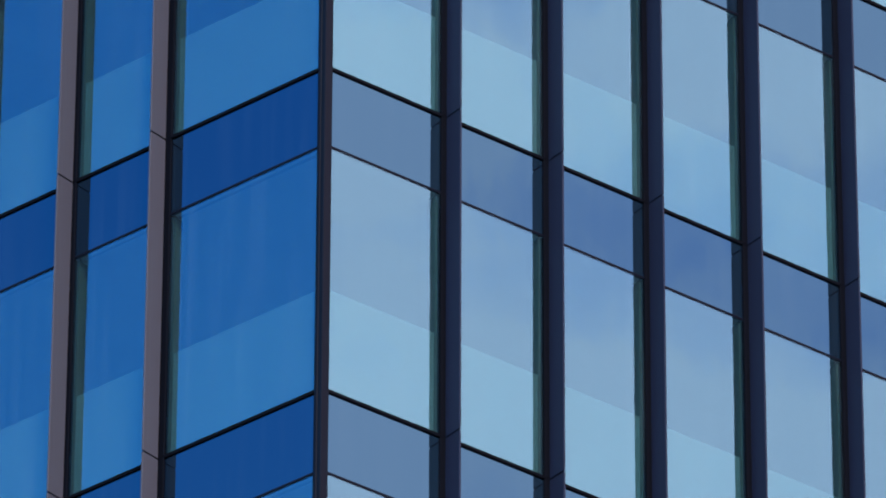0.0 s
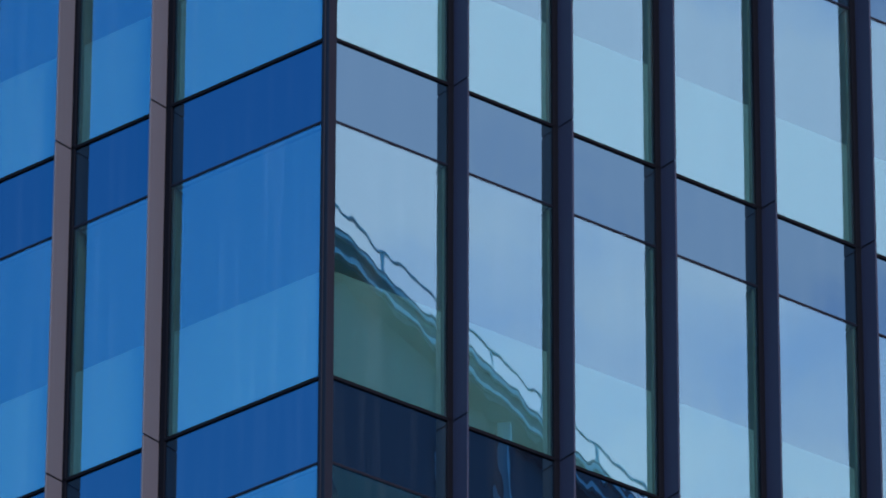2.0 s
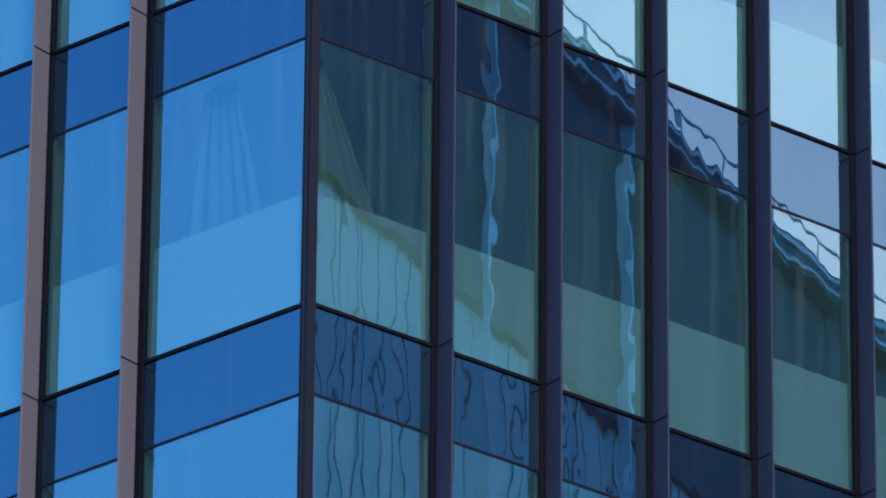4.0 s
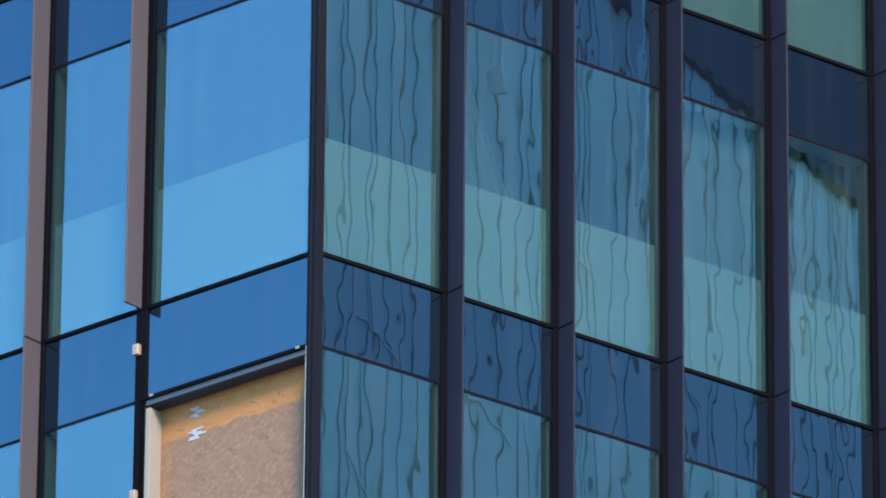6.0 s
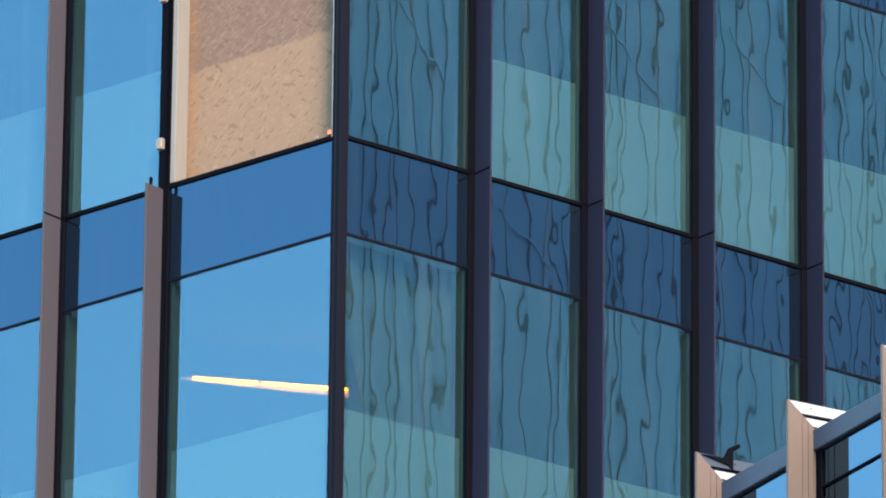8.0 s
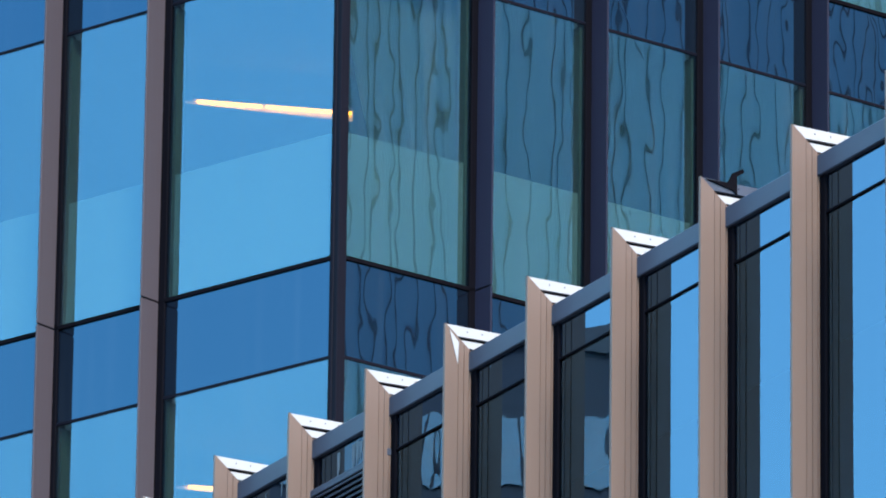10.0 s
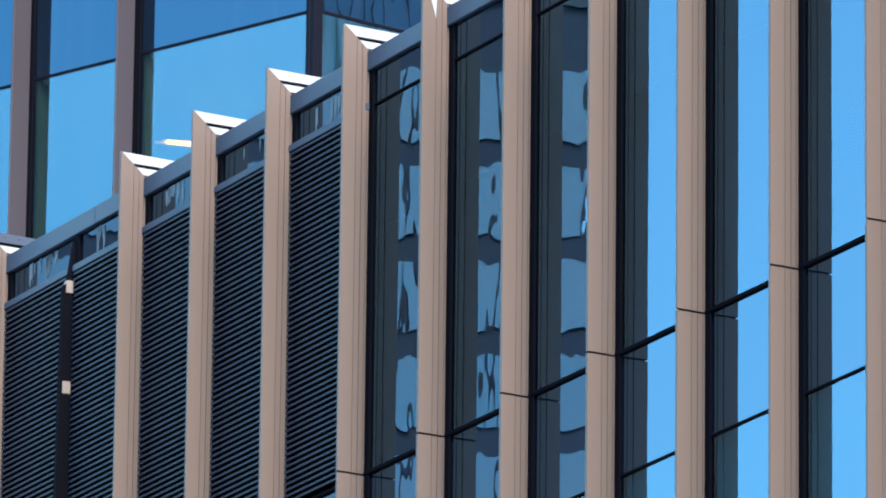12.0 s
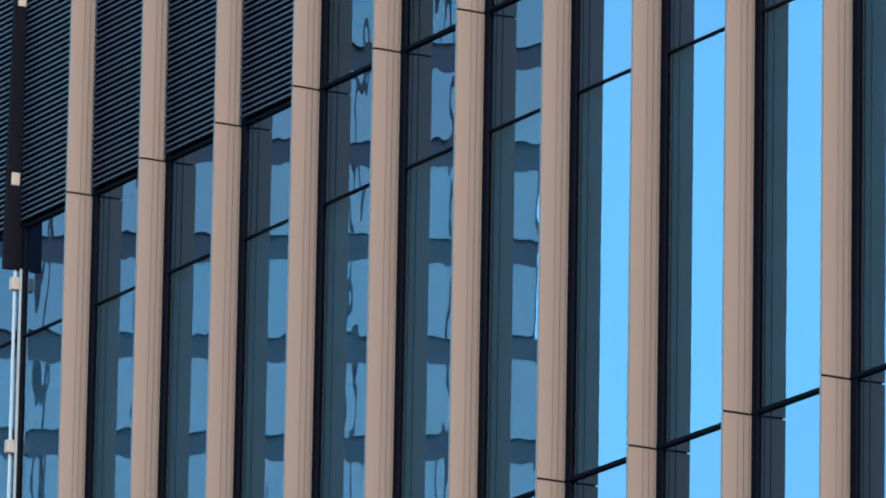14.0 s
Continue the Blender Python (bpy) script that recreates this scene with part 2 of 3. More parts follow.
# pale colour of the reflections drawn on the wing's top lights
M_REFLECTED = solid("painted_pale_reflection", (0.075, 0.085, 0.1), 0.8, 0.0, 0.3, 4.0, (6, 6, 0.5))


# ---- building helpers ----
def box(bm, x0, x1, y0, y1, z0, z1):
    vs = [bm.verts.new((x, y, z)) for x in (x0, x1) for y in (y0, y1) for z in (z0, z1)]
    for f in ((0, 1, 3, 2), (4, 6, 7, 5), (0, 4, 5, 1), (2, 3, 7, 6), (0, 2, 6, 4), (1, 5, 7, 3)):
        bm.faces.new([vs[i] for i in f])


def prism(bm, outline, x0, x1):
    """A plate whose outline is given in y and z, thick from x0 to x1."""
    a = [bm.verts.new((x0, y, z)) for y, z in outline]
    b = [bm.verts.new((x1, y, z)) for y, z in outline]
    bm.faces.new(a)
    bm.faces.new(b[::-1])
    for i in range(len(a)):
        j = (i + 1) % len(a)
        bm.faces.new((a[i], b[i], b[j], a[j]))


def column(bm, outline, z0, z1):
    """An upright body whose plan is given in x and y."""
    a = [bm.verts.new((x, y, z0)) for x, y in outline]
    b = [bm.verts.new((x, y, z1)) for x, y in outline]
    bm.faces.new(a[::-1])
    bm.faces.new(b)
    for i in range(len(a)):
        j = (i + 1) % len(a)
        bm.faces.new((a[i], a[j], b[j], b[i]))


def mesh_of(name, bm, material, bevel=0.0):
    if bevel:
        bmesh.ops.bevel(bm, geom=bm.edges[:], offset=bevel, segments=1, affect="EDGES")
    bmesh.ops.recalc_face_normals(bm, faces=bm.faces[:])
    me = bpy.data.meshes.new(name)
    bm.to_mesh(me)
    bm.free()
    me.materials.append(material)
    return me


def put(name, me, parent, m=None, label=""):
    ob = new(name, me)
    ob.parent = parent
    if m is not None:
        ob.matrix_local = m
    if label:
        ob["label"] = label
    return ob


def pane_of(name, w, h, material):
    """A glass pane with its coating on the outer face alone."""
    me = boxed(name, (0, w, 0, 0.03, 0, h), material)
    me.materials.append(M_CLEAR)
    for f in me.polygons:
        f.material_index = 0 if f.normal.y < -0.9 else 1
    return me


def part(name, bm, material, parent, label="", bevel=0.0):
    return put(name, mesh_of(name, bm, material, bevel), parent, None, label)


def boxed(name, dims, material, bevel=0.0):
    bm = bmesh.new()
    box(bm, *dims)
    return mesh_of(name, bm, material, bevel)


def at(x, y, z):
    return Matrix.Translation((x, y, z))


# ---- plan: local x runs along a wall, local y into the building ----
STOREY, SPANDREL, BAY = 3.8, 0.932, 1.331
TOP = 48.341                      # head of the spandrel of the uppermost storey in the plan
RIGHT = pose(0, 0, 0)             # south wall of the tower, starting at its corner
LEFT = pose(0, 0, 0, 0, 0, -77.97)  # west wall of the tower, ending at its corner
WING = pose(-5.066, -8.5, 0, 0, 0, -100.01)
FLOORS = list(range(-2, 12))
DEEP = 0.25                       # blades stand this far off the glass


def level(k):
    return TOP - STOREY * k


# ---- ground ----
bm = bmesh.new()
box(bm, -2500, 2500, -2500, 2500, -0.5, 0.0)
ground = tagged(new("ground", mesh_of("ground", bm, solid("asphalt", (0.06, 0.06, 0.062), 0.9, 0, 0.25, 0.3, bump=0.003))), "dark grey asphalt street ground", "ground", kind="structure")


# ---- tower ----
tower = tagged(new("office_tower"), "blue glass office tower with taupe metal blades, coloured dark navy for shade on the south", "building")
ZB, ZT = 0.0, level(-2) + 3.2

# bay edges: (from, to) between the blades' lines along each wall
RIGHT_LINES = [1.52 + BAY * j for j in range(9)]
LEFT_LINES = [-2.172 - 1.315 * j for j in range(5)]
right_bays = [(0.07, RIGHT_LINES[0])] + list(zip(RIGHT_LINES[:-1], RIGHT_LINES[1:]))
left_bays = [(LEFT_LINES[0], -0.07)] + [(b, a) for a, b in zip(LEFT_LINES[:-1], LEFT_LINES[1:])]


def upstand(name, x0, x1, tops, parent, m):
    """The solid wall strips behind the spandrels of one front."""
    bm = bmesh.new()
    for z in tops:
        box(bm, x0, x1, 0.045, 0.11, z - SPANDREL + 0.02, z - 0.02)
    ob = part(name, bm, M_SLAB, parent)
    ob.matrix_local = m
    return ob


south = upstand("wall_south", 0.1, RIGHT_LINES[-1], [level(k) for k in FLOORS], tower, RIGHT)
west = upstand("wall_west", LEFT_LINES[-1], -0.1, [level(k) for k in FLOORS], tower, LEFT)
CLAD_FLOOR = 4                    # the storey whose corner pane is boarded up

for wall, bays in ((south, right_bays), (west, left_bays)):
    made = {}
    for b, (x0, x1) in enumerate(bays):
        w = round(x1 - x0, 3)
        if w not in made:
            made[w] = (pane_of("glass_pane", w, STOREY - SPANDREL, M_VISION),
                       boxed("spandrel_panel", (0, w, 0, 0.04, 0, SPANDREL), M_SPANDREL),
                       boxed("sill_lining", (0.0, w - 0.09, 0.04, 0.08, 0.0, 1.21) if wall is south else (0.14, w, 0.04, 0.08, 0.0, 1.21), M_SILL),
                       boxed("transom", (0.0, w, -0.02, 0.02, -0.021, 0.021), M_BLACK, 0.005),
                       boxed("bead", (0.0, w, -0.008, 0.02, -0.015, 0.015), M_FRAME, 0.003),
                       boxed("reveal", (w - 0.085, w - 0.055, 0.035, 0.15, 0.03, STOREY - SPANDREL - 0.03) if wall is south else (0.105, 0.135, 0.035, 0.15, 0.03, STOREY - SPANDREL - 0.03), M_REVEAL))
        pane, span, lining, transom, bead, reveal = made[w]
        for k in FLOORS:
            z = level(k)
            put("spandrel_panel", span, wall, at(x0, 0, z - SPANDREL))
            put("transom", transom, wall, at(x0, 0, z))
            boarded = wall is west and b == 0 and k == CLAD_FLOOR
            if not boarded:
                put("bead", bead, wall, at(x0, 0, z - SPANDREL))
                put("glass_pane", pane, wall, at(x0, 0, level(k + 1)))
                put("reveal", reveal, wall, at(x0, 0, level(k + 1)))
                if not (wall is south and b == 0 and k == CLAD_FLOOR):
                    put("sill_lining", lining, wall, at(x0, 0, level(k + 1)))

# upright mullions behind the blades, and the corner post
for wall, lines, a, b in ((south, RIGHT_LINES, -0.05, 0.045), (west, LEFT_LINES, -0.045, 0.1)):
    mull = boxed("mullion", (a, b, -0.02, 0.12, ZB, ZT), M_BLACK, 0.006)
    for x in lines:
        put("mullion", mull, wall, at(x, 0, 0))
bm = bmesh.new()
box(bm, -0.03, 0.07, -0.03, 0.1, ZB, ZT)
part("corner_post", bm, M_FRAME, south, "", 0.008)
bm = bmesh.new()
box(bm, -0.075, -0.034, -0.03, 0.1, ZB, ZT)
part("corner_post", bm, M_FRAME, west, "", 0.008)


def blade_mesh(name, length, material, thick=0.022, deep=DEEP, grooves=0, side=1):
    """An upright metal blade: local x across its thickness, its visible side at x = 0, outwards is -y."""
    bm = bmesh.new()
    if grooves:
        # stepped profile: three flat ribs parted by shallow grooves
        cuts = [-deep, -deep + 0.115, -deep + 0.12, -deep + 0.165, -deep + 0.17, -deep + 0.212, -deep + 0.217, -0.012]
        outline = [(0.0, cuts[0]), (0.0, cuts[1]), (-0.012, cuts[1]), (-0.012, cuts[2]), (-0.004, cuts[2]), (-0.004, cuts[3]), (-0.014, cuts[3]), (-0.014, cuts[4]),
                   (-0.006, cuts[4]), (-0.006, cuts[5]), (-0.016, cuts[5]), (-0.016, cuts[6]), (-0.008, cuts[6]), (-0.008, cuts[7]), (-thick, cuts[7]), (-thick, cuts[0])]
        column(bm, outline, 0, length)
    else:
        box(bm, -thick, 0, -deep, -0.02, 0, length) if side > 0 else box(bm, 0, thick, -deep, -0.02, 0, length)
        bmesh.ops.bevel(bm, geom=bm.edges[:], offset=0.004, segments=1, affect="EDGES")
    return mesh_of(name, bm, material)


GAP = 0.016
# south blades take the copy darkened for shade, west blades the lit one
south_blade = blade_mesh("blade", STOREY - GAP, M_BLADE_SHADED, side=-1)
west_blade = blade_mesh("blade", STOREY - GAP, M_BLADE_LIT, side=1)
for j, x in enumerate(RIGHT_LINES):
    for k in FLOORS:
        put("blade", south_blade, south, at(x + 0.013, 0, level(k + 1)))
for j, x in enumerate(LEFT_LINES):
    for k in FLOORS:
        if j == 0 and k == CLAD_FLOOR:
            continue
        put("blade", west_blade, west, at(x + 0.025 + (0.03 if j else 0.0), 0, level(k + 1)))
# black inner plates that close the open joints of the blades
for wall, lines, off in ((south, RIGHT_LINES, 0.018), (west, LEFT_LINES, 0.007)):
    for j, x in enumerate(lines):
        o = off + (0.03 if wall is west and j else 0.0)
        spans = [(ZB, level(CLAD_FLOOR + 1) - 0.05), (level(CLAD_FLOOR), ZT)] if wall is west and j == 0 else [(ZB, ZT)]
        for z0, z1 in spans:
            put("blade_core", boxed("blade_core", (0, 0.012, -DEEP + 0.012, -0.021, z0, z1), M_BLACK), wall, at(x + o, 0, 0))
# fixing clips on the bare mullion
clip = boxed("fixing_clip", (-0.04, 0.03, -0.07, -0.015, -0.055, 0.055), M_CLIP, 0.006)
for dz in (0.42, 1.9, 3.37):
    put("fixing_clip", clip, west, at(LEFT_LINES[0], 0, level(CLAD_FLOOR) - dz), "beige plastic fixing clip")

# storey slabs, linings and back walls inside
la = LEFT.to_3x3() @ Vector((-1, 0, 0))
inward = LEFT.to_3x3() @ Vector((0, 1, 0))
far_right = RIGHT_LINES[-1]
far_left = -LEFT_LINES[-1]
c0 = Vector((0.2, 0.16, 0))
pl = la * far_left + inward * 0.18
pr = Vector((far_right, 0.16, 0))
plan = [(c0.x, c0.y), (pr.x, pr.y), (pr.x, pr.y + 12), (pl.x + 9, pr.y + 12), (pl.x, pl.y)]
slab_bm = bmesh.new()
column(slab_bm, plan, -0.85, -0.06)
slab = mesh_of("floor_slab", slab_bm, M_SLAB)
for k in FLOORS + [12]:
    put("floor_slab", slab, tower, at(0, 0, level(k)))
bm = bmesh.new()
core = [(6.0, 6.5), (far_right - 0.05, 6.5), (far_right - 0.05, 11.5), (4.8, 11.5)]
column(bm, core, ZB, ZT)
part("core_wall", bm, M_INNER, tower)
bm = bmesh.new()
column(bm, [(far_right, 0.0), (far_right + 0.3, 0.0), (far_right + 0.3, 12.4), (pl.x + 9, 12.4), (pl.x + 9, 12.1), (far_right, 12.1)], ZB, ZT)
column(bm, [(pl.x + 9, 12.1), (pl.x + 9, 12.4), (la.x * far_left, la.y * far_left + 0.35), (la.x * far_left, la.y * far_left)], ZB, ZT)
part("rear_wall", bm, M_CONCRETE, tower)
bm = bmesh.new()
column(bm, [(0.0, 0.0), (far_right + 0.3, 0.0), (far_right + 0.3, 12.4), (pl.x + 9, 12.4), (la.x * far_left, la.y * far_left)], ZT, ZT + 0.35)
part("roof", bm, M_CONCRETE, tower)

# boarded corner opening of the west wall
zt, zb = level(CLAD_FLOOR) - SPANDREL, level(CLAD_FLOOR + 1)
bx0, bx1 = LEFT_LINES[0] + 0.06, -0.085
board = tagged(new("strand_board"), "orange-brown strand board sheet closing an empty window opening", "board")
board.matrix_world = LEFT
me = boxed("sheet", (bx0, bx1, 0.16, 0.19, 0.03, zt - zb - 0.02), M_BOARD)
put("sheet", me, board, at(0, 0, zb))
for x, z in ((0.42, 0.2), (0.43, 0.42)):
    bm = bmesh.new()
    rnd = random.Random(int(x * 100))
    for r in range(6):
        xx = bx0 + x + rnd.uniform(0, 0.12)
        zz = zt - z + 0.018 * (r - 3)
        box(bm, xx, xx + rnd.uniform(0.06, 0.16), 0.153, 0.157, zz - 0.01, zz + 0.008)
    part("paint_mark", bm, M_CHALK, board, "smudged pale blue paint mark")
frame_ = tagged(new("window_frame"), "dark metal frame of the empty opening with a pale timber batten", "window frame")
frame_.matrix_world = LEFT
for name, dims, mat in (("head", (bx0 - 0.02, bx1, -0.01, 0.17, zt - 0.075, zt), M_BEAM), ("bead", (bx0 - 0.02, bx1, -0.03, 0.0, zt - 0.02, zt + 0.02), M_BLACK),
                        ("jamb", (bx0 - 0.03, bx0 + 0.03, -0.02, 0.17, zb, zt), M_BLACK), ("batten", (bx0 + 0.032, bx0 + 0.095, -0.012, 0.155, zb + 0.03, zt - 0.1), M_BATTEN),
                        ("jamb", (bx1, bx1 + 0.01, -0.025, 0.17, zb, zt), M_BLACK), ("sill", (bx0, bx1, -0.01, 0.16, zb + 0.0, zb + 0.03), M_BLACK),
                        ("sealant_blob", (bx1 - 0.05, bx1 - 0.012, -0.035, 0.0, zb + 0.03, zb + 0.075), M_SEALANT)):
    bm = bmesh.new()
    box(bm, *dims)
    part(name, bm, mat, frame_, "", 0.004)
# bright strip of the exposed glazing bead beside the corner
bm = bmesh.new()
box(bm, -0.08, -0.075, -0.034, -0.03, zb, zt)
part("bead", bm, M_ZINC, frame_, "bright metal bead")

# drawn and tied curtains behind some panes
M_CLOTH = solid("pale_curtain_cloth", (0.096, 0.096, 0.084), 0.9, 0, 0.2, 2.0, (8, 8, 0.4))


M_NET = solid("thin_net_curtain", (0.064, 0.072, 0.076), 0.9, 0, 0.2, 2.0, (8, 8, 0.4))


def curtain(wall, name_label, top_edge, foot_edge, z_top, z_foot, folds):
    """Pleated cloth between a top edge (x from, x to) and a foot edge."""
    c = tagged(new("curtain"), name_label, "curtain", "office curtains")
    c.matrix_world = wall
    bm = bmesh.new()
    n, rows = folds * 6, 8
    for back_side in (0, 1):
        grid = []
        for r in range(rows + 1):
            f = r / rows
            a = top_edge[0] + (foot_edge[0] - top_edge[0]) * f
            b = top_edge[1] + (foot_edge[1] - top_edge[1]) * f
            amp = 0.02 + 0.015 * f
            grid.append([bm.verts.new((a + (b - a) * i / n, 0.24 + 0.012 * back_side + amp * math.sin(i * math.tau / 6 + 0.8 * math.sin(3 * f + i * 0.2)), z_top + (z_foot - z_top) * f)) for i in range(n + 1)])
        for r in range(rows):
            for i in range(n):
                bm.faces.new((grid[r][i], grid[r][i + 1], grid[r + 1][i + 1], grid[r + 1][i]))
    me = mesh_of("cloth", bm, M_NET if wall is LEFT else M_CLOTH)
    for f in me.polygons:
        f.use_smooth = True
    put("cloth", me, c)


curtain(RIGHT, "pale curtain drawn aside behind a corner pane", (0.1, 0.25), (0.1, 1.6), level(2) - 0.95, level(3) + 0.02, 5)
curtain(LEFT, "pale curtain spread towards the sill", (-1.6, -1.2), (-2.1, -0.55), level(2) - 0.95, level(3) + 0.02, 5)
curtain(RIGHT, "pale curtain drawn aside", (1.75, 1.85), (1.75, 3.1), level(3) - 1.2, level(4) + 0.02, 5)
curtain(RIGHT, "pale curtain drawn aside", (6.1, 6.7), (5.6, 7.0), level(3) - 0.95, level(4) + 0.02, 5)
curtain(RIGHT, "yellowish curtain hanging closed behind a pane", (4.4, 5.8), (4.4, 5.8), level(3) - 0.9, level(4) + 0.02, 5)
curtain(RIGHT, "pale curtain tied back above the sill", (0.08, 1.8), (0.62, 1.8), level(5) - 0.9, level(6) + 0.9, 6)

for x, z in ((bx1 - 0.12, zt + 0.005), (bx0 + 0.1, zt + 0.005), (bx1 - 0.2, zb + 0.035), (bx0 + 0.6, zb + 0.032)):
    bm = bmesh.new()
    box(bm, x, x + 0.045, -0.04, -0.028, z - 0.012, z + 0.012)
    part("packer", bm, M_CLIP, frame_, "", 0.003)
bm = bmesh.new()
box(bm, LEFT_LINES[0] + 0.0, LEFT_LINES[0] + 0.016, -DEEP + 0.06, -DEEP + 0.09, zb - 0.02, zb + 0.06)
part("bolt", bm, M_BLACK, west)

# office ceiling lamps
for k in (5, 6):
    lamp = tagged(new("ceiling_lamp"), "lit warm linear lamp under an office ceiling", "lamp", "office lamps")
    lamp.location = (0, 0, level(k) - 0.93 - 0.2)
    bm = bmesh.new()
    box(bm, -0.05, 1.5, -0.03, 0.03, 0.035, 0.06)
    part("housing", bm, M_SLAB, lamp)
    for a, b in ((0.0, 0.62), (0.66, 1.3), (1.34, 1.48)):
        bm = bmesh.new()
        box(bm, a, b, -0.012, 0.012, 0.012, 0.035)
        part("tube", bm, M_LAMP, lamp)
    # tapered glowing strip, added behind the tubes to give their soft halo
    bm = bmesh.new()
    prism(bm, [(0.03, -0.05), (0.045, -0.05), (0.045, 0.09), (0.03, 0.09)], -0.16, 1.5)
    for v in bm.verts:
        if v.co.x < 0:
            v.co.z = 0.02 + (v.co.z - 0.02) * 0.15
    part("halo_strip", bm, M_HALO, lamp, "dimly glowing strip added as the halo of the lamp")
    lamp.rotation_euler = (0, 0, radians(-26.5))
    lamp.location.x, lamp.location.y = 1.027, 3.631


# ---- lower wing ----
wing = tagged(new("office_wing"), "lower office wing with taupe blades, louvres and dark coping", "building")
PITCH = 1.326
JOINT = 18.083                    # joint of the blades and head of the spandrel
TIP = 21.694                      # outer tip of the blades
BEAM_TOP, BEAM_LOW = TIP - 0.2, TIP - 0.36
SUB = BEAM_LOW - 0.29             # transom under the top light
I0, I1 = -4, 13


def line(i):
    return PITCH * (i - 5)


heads = [JOINT - STOREY * n for n in range(5)]
LOUVRED = range(I0, 4)
front = upstand("wall_front", line(I0), line(I1), heads, wing, WING)
pane = pane_of("glass_pane", PITCH, STOREY - SPANDREL, M_WING_GLASS)
high = pane_of("glass_pane", PITCH, SUB - JOINT, M_WING_GLASS)
top_light = boxed("glass_pane", (0, PITCH, 0, 0.03, 0, BEAM_LOW - SUB), M_WING_SPAN)
span = boxed("spandrel_panel", (0, PITCH, 0, 0.04, 0, SPANDREL), M_WING_SPAN)
lining = boxed("roller_blind", (0.0, PITCH, 0.04, 0.06, 0.0, STOREY - SPANDREL), M_BLIND)
transom = boxed("transom", (0.0, PITCH, -0.025, 0.02, -0.017, 0.017), M_BLACK, 0.006)
bead = boxed("bead", (0.0, PITCH, -0.015, 0.02, -0.01, 0.01), M_BLACK, 0.003)
ledge = boxed("ledge", (0.0, PITCH, -0.05, 0.02, -0.03, 0.03), M_BEAM, 0.006)
low = pane_of("glass_pane", PITCH, heads[4] - SPANDREL, M_WING_GLASS)
for i in range(I0, I1):
    x = line(i)
    put("glass_pane", top_light, front, at(x, 0, SUB))
    if i in LOUVRED:
        put("ledge", ledge, front, at(x, 0, SUB))
    else:
        put("bead", bead, front, at(x, 0, SUB))
        put("glass_pane", high, front, at(x, 0, JOINT))
    for n, z in enumerate(heads):
        put("transom", transom, front, at(x, 0, z))
        put("spandrel_panel", span, front, at(x, 0, z - SPANDREL))
        put("bead", bead, front, at(x, 0, z - SPANDREL))
        if n < 4:
            put("glass_pane", pane, front, at(x, 0, heads[n + 1]))
            put("roller_blind", lining, front, at(x, 0, heads[n + 1]))
        else:
            put("glass_pane", low, front, at(x, 0, 0))

# coping beam in lengths, mullions
for a, b in ((I0, 0.3), (0.3, 6.0), (6.0, I1)):
    bm = bmesh.new()
    box(bm, line(a) + 0.003, line(b) - 0.003, -0.04, 0.3, BEAM_LOW, BEAM_TOP)
    part("coping", bm, M_BEAM, wing, "", 0.008).matrix_local = WING
mull = boxed("mullion", (-0.05, 0.07, -0.02, 0.1, 0, BEAM_LOW), M_BLACK, 0.006)
for i in range(I0, I1 + 1):
    put("mullion", mull, front, at(line(i), 0, 0))

# taupe blades: storey lengths with open joints, the top length cut on the slant
blade = blade_mesh("blade", STOREY - GAP, M_TAUPE, 0.03, DEEP, grooves=1)
foot = blade_mesh("blade", heads[4] - GAP, M_TAUPE, 0.03, DEEP, grooves=1)
head_bm = bmesh.new()
column(head_bm, [(0.0, -DEEP), (0.0, -DEEP + 0.115), (-0.012, -DEEP + 0.115), (-0.012, -DEEP + 0.12), (-0.004, -DEEP + 0.12), (-0.004, -DEEP + 0.165), (-0.014, -DEEP + 0.165), (-0.014, -DEEP + 0.17),
                 (-0.006, -DEEP + 0.17), (-0.006, -DEEP + 0.212), (-0.016, -DEEP + 0.212), (-0.016, -DEEP + 0.217), (-0.008, -DEEP + 0.217), (-0.008, -0.012), (-0.03, -0.012), (-0.03, -DEEP)], 0, 1.0)
for v in head_bm.verts:
    if v.co.z > 0.5:
        v.co.z = TIP - JOINT - 0.2 * (v.co.y + DEEP) / (DEEP - 0.012)
top_blade = mesh_of("blade", head_bm, M_TAUPE)
# white strips of the cap behind each slanted head
strip_a = bmesh.new()
prism(strip_a, [(-DEEP + 0.01, TIP), (0.31, TIP - 0.01), (0.31, TIP - 0.085), (-DEEP + 0.11, TIP - 0.085)], -0.045, -0.02)
strip_a = mesh_of("cap_strip", strip_a, M_WHITE)
strip_dark = strip_a.copy()
strip_dark.materials.clear()
strip_dark.materials.append(M_BEAM)
strip_b = bmesh.new()
prism(strip_b, [(-DEEP + 0.14, TIP - 0.112), (0.31, TIP - 0.115), (0.31, TIP - 0.17), (-DEEP + 0.215, TIP - 0.17)], -0.045, -0.022)
strip_b = mesh_of("cap_strip", strip_b, M_WHITE)
backing = bmesh.new()
prism(backing, [(-DEEP + 0.03, TIP - 0.02), (0.3, TIP - 0.02), (0.3, TIP - 0.3), (-0.02, TIP - 0.3)], -0.058, -0.046)
backing = mesh_of("cap_backing", backing, M_FRAME)
wing_core = boxed("blade_core", (-0.028, -0.018, -DEEP + 0.012, -0.021, 0, JOINT + 1.0), M_BLACK)
screw = boxed("screw", (-0.022, -0.016, -0.004, 0.004, -0.004, 0.004), M_FRAME)
